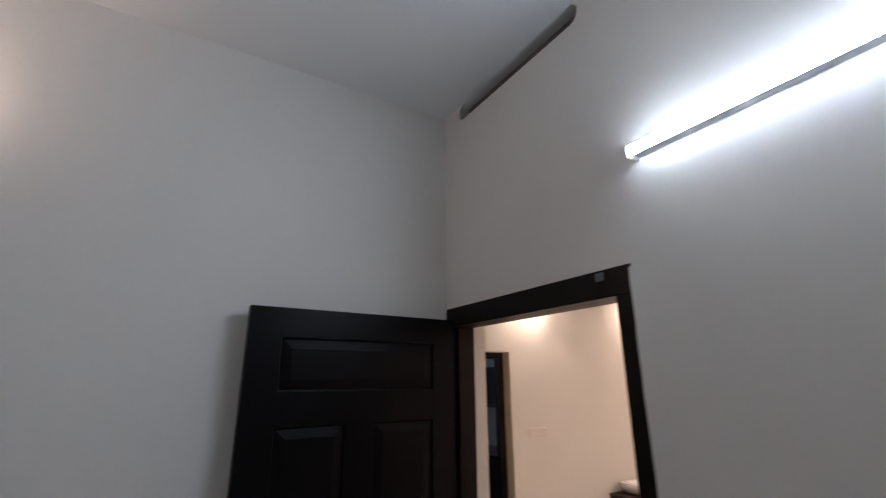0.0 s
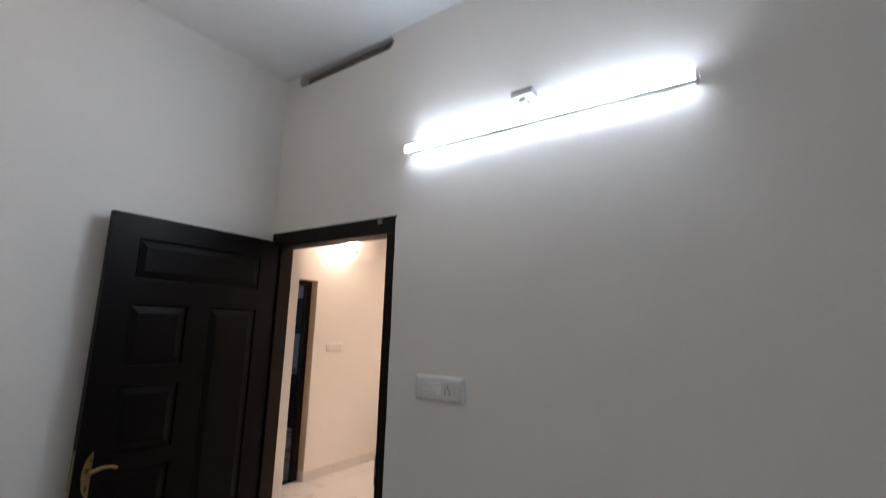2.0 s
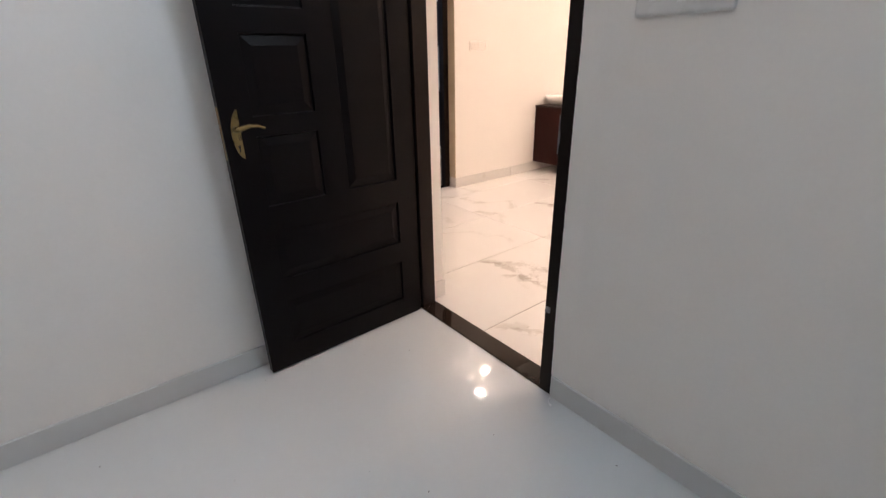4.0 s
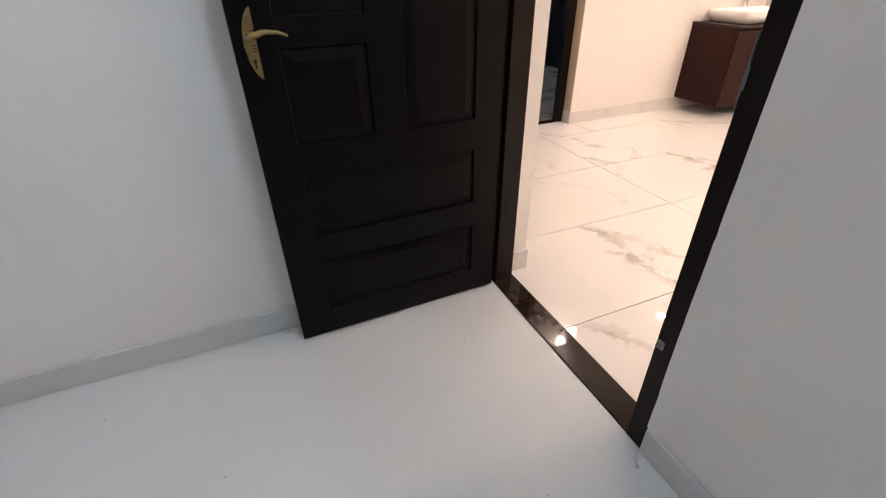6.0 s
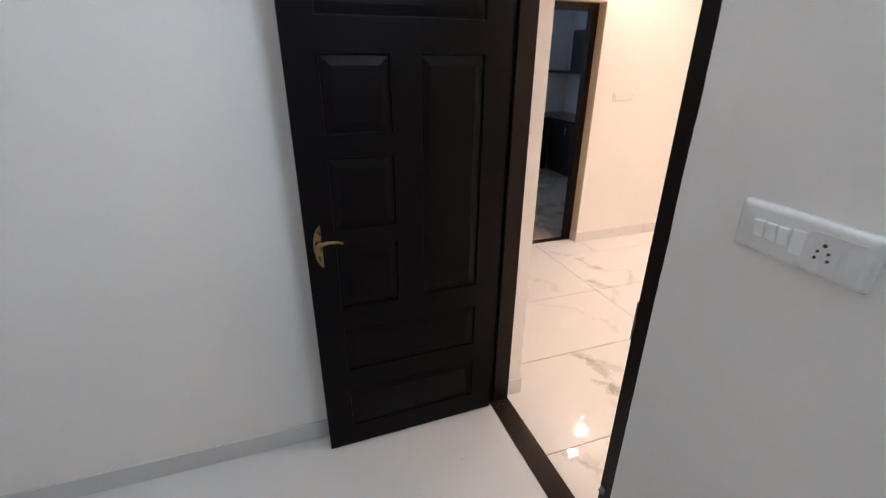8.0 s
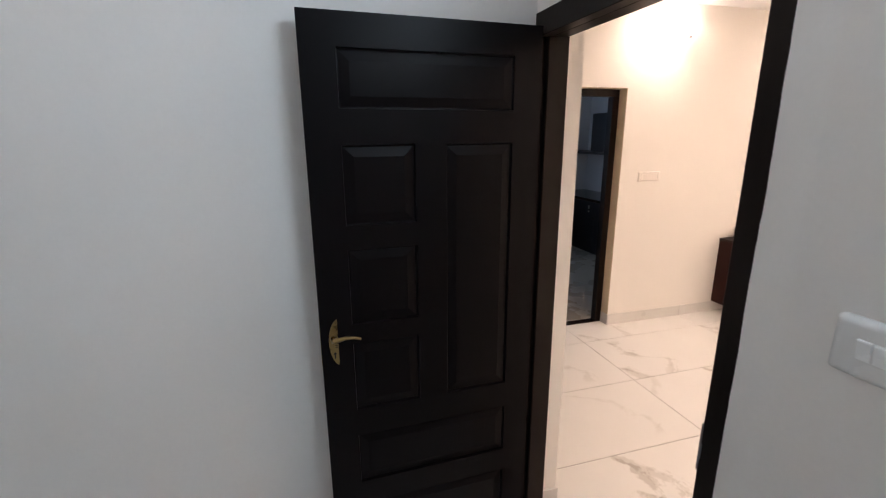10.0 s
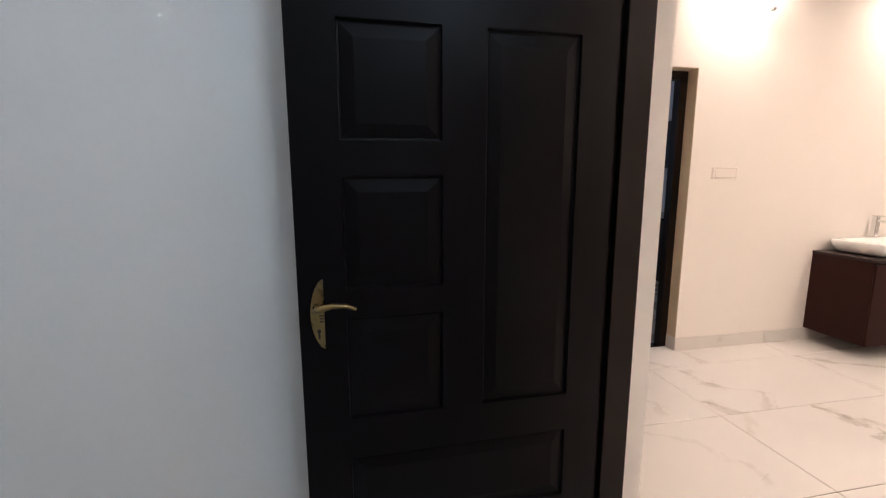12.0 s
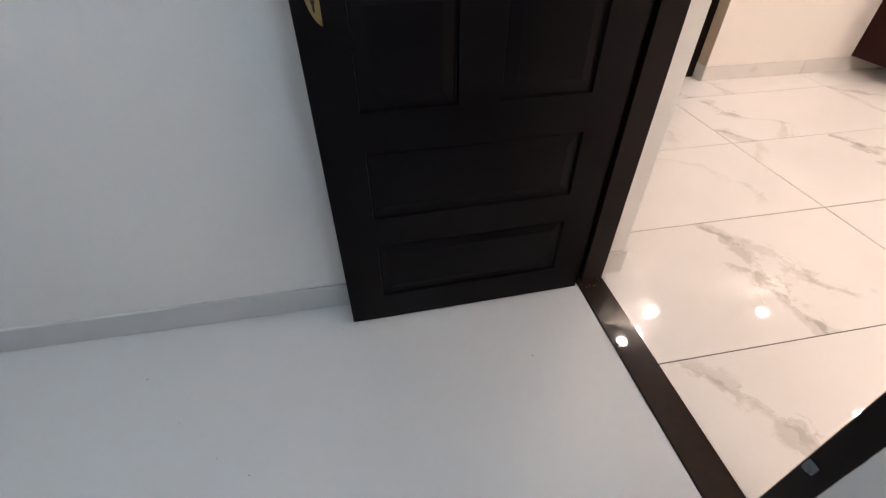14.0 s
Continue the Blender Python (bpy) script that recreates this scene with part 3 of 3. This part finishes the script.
part("tile", boxes((DEPTH + 0.002, WALL + 0.008, 0.1165, 0.1275, -0.001, 0.100), bevel=0.0015), HALL_SKIRT, hb)
part("tile", boxes((HALL_E - 0.011, HALL_E - 0.0005, HALL_S, HALL_N - 0.012, -0.001, 0.100), bevel=0.0015), HALL_SKIRT, hb)
# plaster reveals between the frame and the hall
solid("door_reveal", boxes((DEPTH + 0.001, WALL, 0.128, FR_L - 0.0005, 0.0, FR_TOP - 0.022), (DEPTH + 0.001, WALL, FR_R + 0.0005, FR_R + 0.010, 0.0, FR_TOP - 0.022), (DEPTH + 0.001, WALL, FR_R + 0.0005, FR_L - 0.0005, FR_TOP - 0.0215, FR_TOP - 0.0005)), HALL_PAINT, "cream plaster reveal around the doorway", "wall", "structure")

wall_lamp(pose(2.13, HALL_N, 2.525), LAMP_GLOW, "lit warm wall lamp with a frosted glass shade")
DOWN = holder("downlight", pose(1.94, 1.645, HALL_TOP), "small round lit warm ceiling downlight, its row extended for fill", "downlight", group="hall downlights")
part("lens", disc(bmesh.new(), (0, 0, -0.004), 0.050, 0.006, sides=32), DOWN_GLOW, DOWN, "glowing lens")
bm = bmesh.new()
ring = [[bm.verts.new((r * math.cos(a), r * math.sin(a), z)) for a in (2 * math.pi * k / 32 for k in range(32))] for r, z in ((0.068, -0.0005), (0.066, -0.020), (0.060, -0.024), (0.0535, -0.022), (0.0515, -0.0005))]
for p, q in zip(ring, ring[1:]):
    for k in range(32):
        bm.faces.new((p[k], p[(k + 1) % 32], q[(k + 1) % 32], q[k]))
bmesh.ops.recalc_face_normals(bm, faces=bm.faces)
part("rim", bm, PLASTIC, DOWN, "white rim", smooth=True)
# First two mirrored in the tiles; the other six unseen, added as hall fill.
for x, y in ((3.50, 1.665), (3.50, 0.38), (3.50, -0.92), (3.50, -2.22), (1.94, -0.95), (1.94, -2.22), (2.72, -0.95), (0.60, -2.22)):
    copy_thing(DOWN, pose(x, y, HALL_TOP))

# ---- vanity ----
VX0, VX1, VY0, VZ0, VZ1 = 2.880, 3.735, 1.368, 0.103, 0.716
van = holder("vanity_cabinet", pose((VX0 + VX1) / 2, HALL_N, VZ0), "dark maroon laminate vanity cabinet hung on the wall", "vanity")
w, d, hgt = (VX1 - VX0) / 2, HALL_N - VY0, VZ1 - VZ0
part("body", boxes((-w, w, -d + 0.020, -0.0005, 0, hgt), bevel=0.001), MAROON, van)
for s in (-1, 1):
    x0, x1 = sorted((s * 0.002, s * w))
    dr = part("door", boxes((x0, x1, -d, -d + 0.018, 0.002, hgt - 0.012), bevel=0.0015), MAROON, van)
    xk = s * 0.038
    part("knob", boxes((xk - 0.011, xk + 0.011, -d - 0.022, -d - 0.0005, hgt - 0.088, hgt - 0.066), bevel=0.002), CHROME, dr, "square chrome knob")
part("top_slab", boxes((-w - 0.006, w + 0.003, -d - 0.010, -0.0005, hgt + 0.0005, hgt + 0.020), bevel=0.002), COUNTER, van, "dark brown stone slab")


def basin_mesh():
    """A rounded rectangular counter basin with a wide rim and a hollow bowl."""
    bm = bmesh.new()
    rings = ((0.270, 0.160, 0.0, 0.05), (0.292, 0.180, 0.010, 0.06), (0.312, 0.198, 0.045, 0.06), (0.320, 0.204, 0.080, 0.06), (0.316, 0.200, 0.094, 0.06), (0.306, 0.190, 0.098, 0.055), (0.275, 0.160, 0.096, 0.05), (0.262, 0.148, 0.086, 0.05), (0.22, 0.12, 0.028, 0.05), (0.03, 0.03, 0.020, 0.02))
    prev = None
    for a, b, z, r in rings:
        ring = []
        for cx, cy, a0 in ((a - r, b - r, 0), (-a + r, b - r, 90), (-a + r, -b + r, 180), (a - r, -b + r, 270)):
            for k in range(6):
                t = radians(a0 + 90 * k / 5)
                ring.append(bm.verts.new((cx + r * math.cos(t), cy + r * math.sin(t) - (0.02 if 0.02 < z and a < 0.29 else 0), z)))
        if prev:
            for k in range(len(ring)):
                j = (k + 1) % len(ring)
                bm.faces.new((prev[k], prev[j], ring[j], ring[k]))
        else:
            bm.faces.new(ring[::-1])
        prev = ring
    bm.faces.new(prev)
    return bm


solid("wash_basin", basin_mesh(), CERAMIC, "white ceramic counter basin on the vanity top", "wash basin", smooth=True, at=pose(3.295, 1.598, VZ1 + 0.0205))
tap = holder("basin_tap", pose(3.385, 1.768, VZ1 + 0.020 + 0.097), "chrome single-lever tap on the basin rim", "tap")
bm = prism(bmesh.new(), [(-0.022, 0.0), (0.024, 0.0), (0.012, 0.165), (-0.024, 0.165)], 0, -0.019, 0.019)
bmesh.ops.bevel(bm, geom=bm.edges[:], offset=0.004, segments=2, affect="EDGES")
part("body", bm, CHROME, tap, smooth=True)
bm = prism(bmesh.new(), [(-0.175, 0.104), (-0.175, 0.116), (-0.018, 0.146), (-0.018, 0.126)], 0, -0.015, 0.015)
bmesh.ops.bevel(bm, geom=bm.edges[:], offset=0.003, segments=2, affect="EDGES")
part("spout", bm, CHROME, tap, smooth=True)
part("lever", boxes((-0.016, 0.016, -0.075, 0.018, 0.1655, 0.175), bevel=0.003, seg=2), CHROME, tap, smooth=True)

# ---- kitchen behind the hall ----
KX0, KX1, KY1, KTOP = 0.2, 3.65, 5.2, 2.83
KY0 = HALL_N + 0.15
solid("kitchen_reveal", boxes((KO_R - 0.004, KO_R - 0.0005, HALL_N + 0.001, HALL_N + 0.0945, 0.1005, KO_T - 0.0045), (KO_L + 0.0005, KO_R - 0.0005, HALL_N + 0.001, HALL_N + 0.0945, KO_T - 0.004, KO_T - 0.0005)), TAN, "tan putty reveal of the kitchen doorway", "wall", "structure")
kf = holder("kitchen_door_frame", pose(0, 0, 0), "dark brown door frame of the kitchen doorway", "door frame", "structure")
part("jamb", boxes((KO_R - 0.062, KO_R - 0.0005, HALL_N + 0.095, KY0 + 0.01, 0.0, KO_T - 0.06), bevel=0.002), FRAMEWOOD, kf)
part("jamb", boxes((KO_L + 0.0005, KO_L + 0.062, HALL_N + 0.095, KY0 + 0.01, 0.0, KO_T - 0.06), bevel=0.002), FRAMEWOOD, kf)
part("head", boxes((KO_L + 0.0005, KO_R - 0.0005, HALL_N + 0.095, KY0 + 0.01, KO_T - 0.06, KO_T - 0.0005), bevel=0.002), FRAMEWOOD, kf)
solid("kitchen_sill", boxes((KO_L + 0.063, KO_R - 0.063, HALL_N + 0.095, KY0 + 0.01, -0.05, 0.006), bevel=0.0015), GRANITE, "polished black granite sill of the kitchen doorway", "door sill", "structure")
solid("kitchen_floor", boxes((KX0, KX1, KY0 + 0.0105, KY1, -0.12, 0.0)), KTILE, "kitchen floor tiled in a warmed grey, in dim light", "floor", "structure")
solid("kitchen_ceiling", boxes((KX0 - 0.1, KX1 + 0.15, KY0, KY1 + 0.15, KTOP, KTOP + 0.1)), CEILING, "white kitchen ceiling", "ceiling", "structure")
WX0, WX1, WZ0, WZ1 = 0.6, 1.8, 1.35, 2.3
solid("kitchen_wall_north", boxes((KX0 - 0.15, WX0, KY1, KY1 + 0.15, 0.0, KTOP), (WX1, KX1, KY1, KY1 + 0.15, 0.0, KTOP), (WX0, WX1, KY1, KY1 + 0.15, 0.0, WZ0), (WX0, WX1, KY1, KY1 + 0.15, WZ1, KTOP)), KWALL, "pale kitchen wall with a window", "wall", "structure")
solid("kitchen_wall_east", boxes((KX1, KX1 + 0.15, KY0, KY1 + 0.15, 0.0, KTOP)), KWALL, "pale kitchen wall in blue daylight", "wall", "structure")
solid("kitchen_wall_west", boxes((KX0 - 0.15, KX0, KY0, KY1, 0.0, KTOP)), KWALL, "pale kitchen wall", "wall", "structure")
win = holder("window_1", pose((WX0 + WX1) / 2, KY1 + 0.11, WZ0), "dark framed kitchen window with clear glass", "window", "structure")
ww, wh = (WX1 - WX0) / 2, WZ1 - WZ0
part("window_frame", boxes((-ww, -ww + 0.04, -0.02, 0.02, 0, wh), (ww - 0.04, ww, -0.02, 0.02, 0, wh), (-ww + 0.04, ww - 0.04, -0.02, 0.02, 0, 0.04), (-ww + 0.04, ww - 0.04, -0.02, 0.02, wh - 0.04, wh), (-0.02, 0.02, -0.02, 0.02, 0.04, wh - 0.04)), FRAMEWOOD, win)
GLASS = bpy.data.materials.new("clear_glass")
GLASS.use_nodes = True
GLASS.node_tree.nodes["Principled BSDF"].inputs["Transmission Weight"].default_value = 1.0
GLASS.node_tree.nodes["Principled BSDF"].inputs["Roughness"].default_value = 0.0
for x0, x1 in ((-ww + 0.04, -0.02), (0.02, ww - 0.04)):
    part("pane", boxes((x0, x1, -0.003, 0.003, 0.04, wh - 0.04)), GLASS, win).visible_shadow = False
lamp = bpy.data.lights.new("window_daylight", "AREA")
lamp.shape, lamp.size, lamp.size_y, lamp.energy, lamp.color = "RECTANGLE", WX1 - WX0 - 0.05, WZ1 - WZ0 - 0.05, WINDOW_POWER, SKYBLUE
new("window_daylight", lamp).matrix_basis = look(((WX0 + WX1) / 2, KY1 + 0.07, (WZ0 + WZ1) / 2), ((WX0 + WX1) / 2, 3.0, (WZ0 + WZ1) / 2 + 0.001))


def base_unit(at, wide, deep, high, n):
    h = holder("kitchen_base_cabinet", at, "black laminate kitchen base cabinet under the worktop", "kitchen cabinet")
    part("body", boxes((0, wide, 0.02, deep, 0.0, high), bevel=0.001), KCAB, h)
    for k in range(n):
        dr = part("door", boxes((wide * k / n + 0.002, wide * (k + 1) / n - 0.002, 0, 0.0195, 0.08, high - 0.01), bevel=0.0015), KCAB, h)
        part("handle", boxes((wide * (k + 0.8) / n - 0.006, wide * (k + 0.8) / n + 0.006, -0.02, -0.0005, high - 0.16, high - 0.06), bevel=0.003), STEEL, dr)
    return h


base_unit(pose(0.6, 4.6, 0.0), 2.44, 0.598, 0.76, 4)
base_unit(pose(3.05, 4.598, 0.0, 0, 0, -90), 1.6, 0.598, 0.76, 3)
solid("worktop", boxes((0.6, 3.648, 4.57, 5.198, 0.7605, 0.80), (3.02, 3.648, 2.998, 4.5695, 0.7605, 0.80), bevel=0.001), GRANITE, "black granite worktop on the kitchen cabinets", "worktop")
wu = holder("kitchen_wall_cabinet", pose(3.30, 4.62, 1.45, 0, 0, -90), "black laminate kitchen wall cabinet", "kitchen cabinet")
part("body", boxes((0, 1.5, 0.02, 0.3495, 0, 0.55), bevel=0.001), KCAB, wu)
for k in range(3):
    part("door", boxes((0.5 * k + 0.002, 0.5 * k + 0.498, 0, 0.0195, 0.004, 0.546), bevel=0.0015), KCAB, wu)
solid("wall_shelf", boxes((3.26, 3.6495, 3.12, 5.1995, 1.412, 1.4485), bevel=0.001), KCAB, "black laminate shelf on the kitchen wall", "shelf")

# ---- crumbs and a thin white strip on the room floor ----
rnd = random.Random(7)
bm = bmesh.new()
for k in range(34):
    x, y, r = rnd.uniform(-2.2, -0.05), rnd.uniform(-1.2, 0.1), rnd.uniform(0.0009, 0.0024)
    bmesh.ops.create_icosphere(bm, subdivisions=1, radius=r, matrix=Matrix.LocRotScale((x, y, 0.35 * r), Euler((0, 0, rnd.uniform(0, 6))), (1.6, 0.8, 0.45)))
for k in range(9):          # specks of putty on the sill by the hinge
    x, y, w = rnd.uniform(0.01, 0.095), rnd.uniform(0.055, 0.088), rnd.uniform(0.0010, 0.0022)
    bmesh.ops.create_icosphere(bm, subdivisions=1, radius=w, matrix=Matrix.LocRotScale((x, y, 0.0058), None, (1.5, 0.8, 0.4)))
solid("floor_crumbs", bm, MORTAR, "scattered small crumbs of mortar on the white floor", "crumbs", "stuff")
bm = bmesh.new()
rows = []
for k in range(9):
    a = radians(-10 + 100 * k / 8)
    p = Vector((-0.014 - 0.028 * math.sin(a), FR_R - 0.012 - 0.030 * (1 - math.cos(a)), 0.0012))
    rows.append((bm.verts.new(p), bm.verts.new(p + Vector((-0.011, -0.004, 0.002 + 0.002 * math.sin(3 * a))))))
for (a, b), (c, d2) in zip(rows, rows[1:]):
    bm.faces.new((a, c, d2, b))
bmesh.ops.solidify(bm, geom=bm.faces[:], thickness=0.0008)
solid("white_strip", bm, WHITE_STRIP, "thin curled white strip on the floor beside the door frame", "scrap")

# ---- hall floor tiles ----
hf = holder("hall_floor", pose(0, 0, 0), "white marble-look glazed hall floor tiles with grey veins", "floor", "structure")
PX, PY, X0, Y0, GAP = 1.198, 0.617, 1.292, 0.328, 0.0042
PRINT = {(0, 0): VEIN_A, (0, -1): VEIN_B, (0, 1): VEIN_C, (1, 1): VEIN_D, (1, 2): VEIN_E, (2, 2): VEIN_F, (1, 3): VEIN_G, (0, 2): VEIN_H, (2, 1): VEIN_A, (1, 0): VEIN_C, (2, 0): VEIN_D, (1, -1): VEIN_A}
for i in range(4):
    for j in range(-4, 4):
        x0, x1 = X0 + (i - 1) * PX + GAP / 2, X0 + i * PX - GAP / 2
        y0, y1 = Y0 + (j - 1) * PY + GAP / 2, Y0 + j * PY - GAP / 2
        cx, cy = (x0 + x1) / 2, (y0 + y1) / 2
        x0, x1, y0, y1 = max(x0, DEPTH + 0.006), min(x1, HALL_E - 0.001), max(y0, HALL_S), min(y1, HALL_N + (0.09 if i < 2 else -0.001))
        if x1 - x0 < 0.01 or y1 - y0 < 0.01:
            continue
        bm = boxes((x0 - cx, x1 - cx, y0 - cy, y1 - cy, -0.012, 0.0), bevel=0.0008)
        part("tile", bm, PRINT.get((i, j), (VEIN_C, VEIN_B, VEIN_A, VEIN_D, VEIN_F)[(i + 2 * j) % 5]), hf, at=pose(cx, cy, 0))
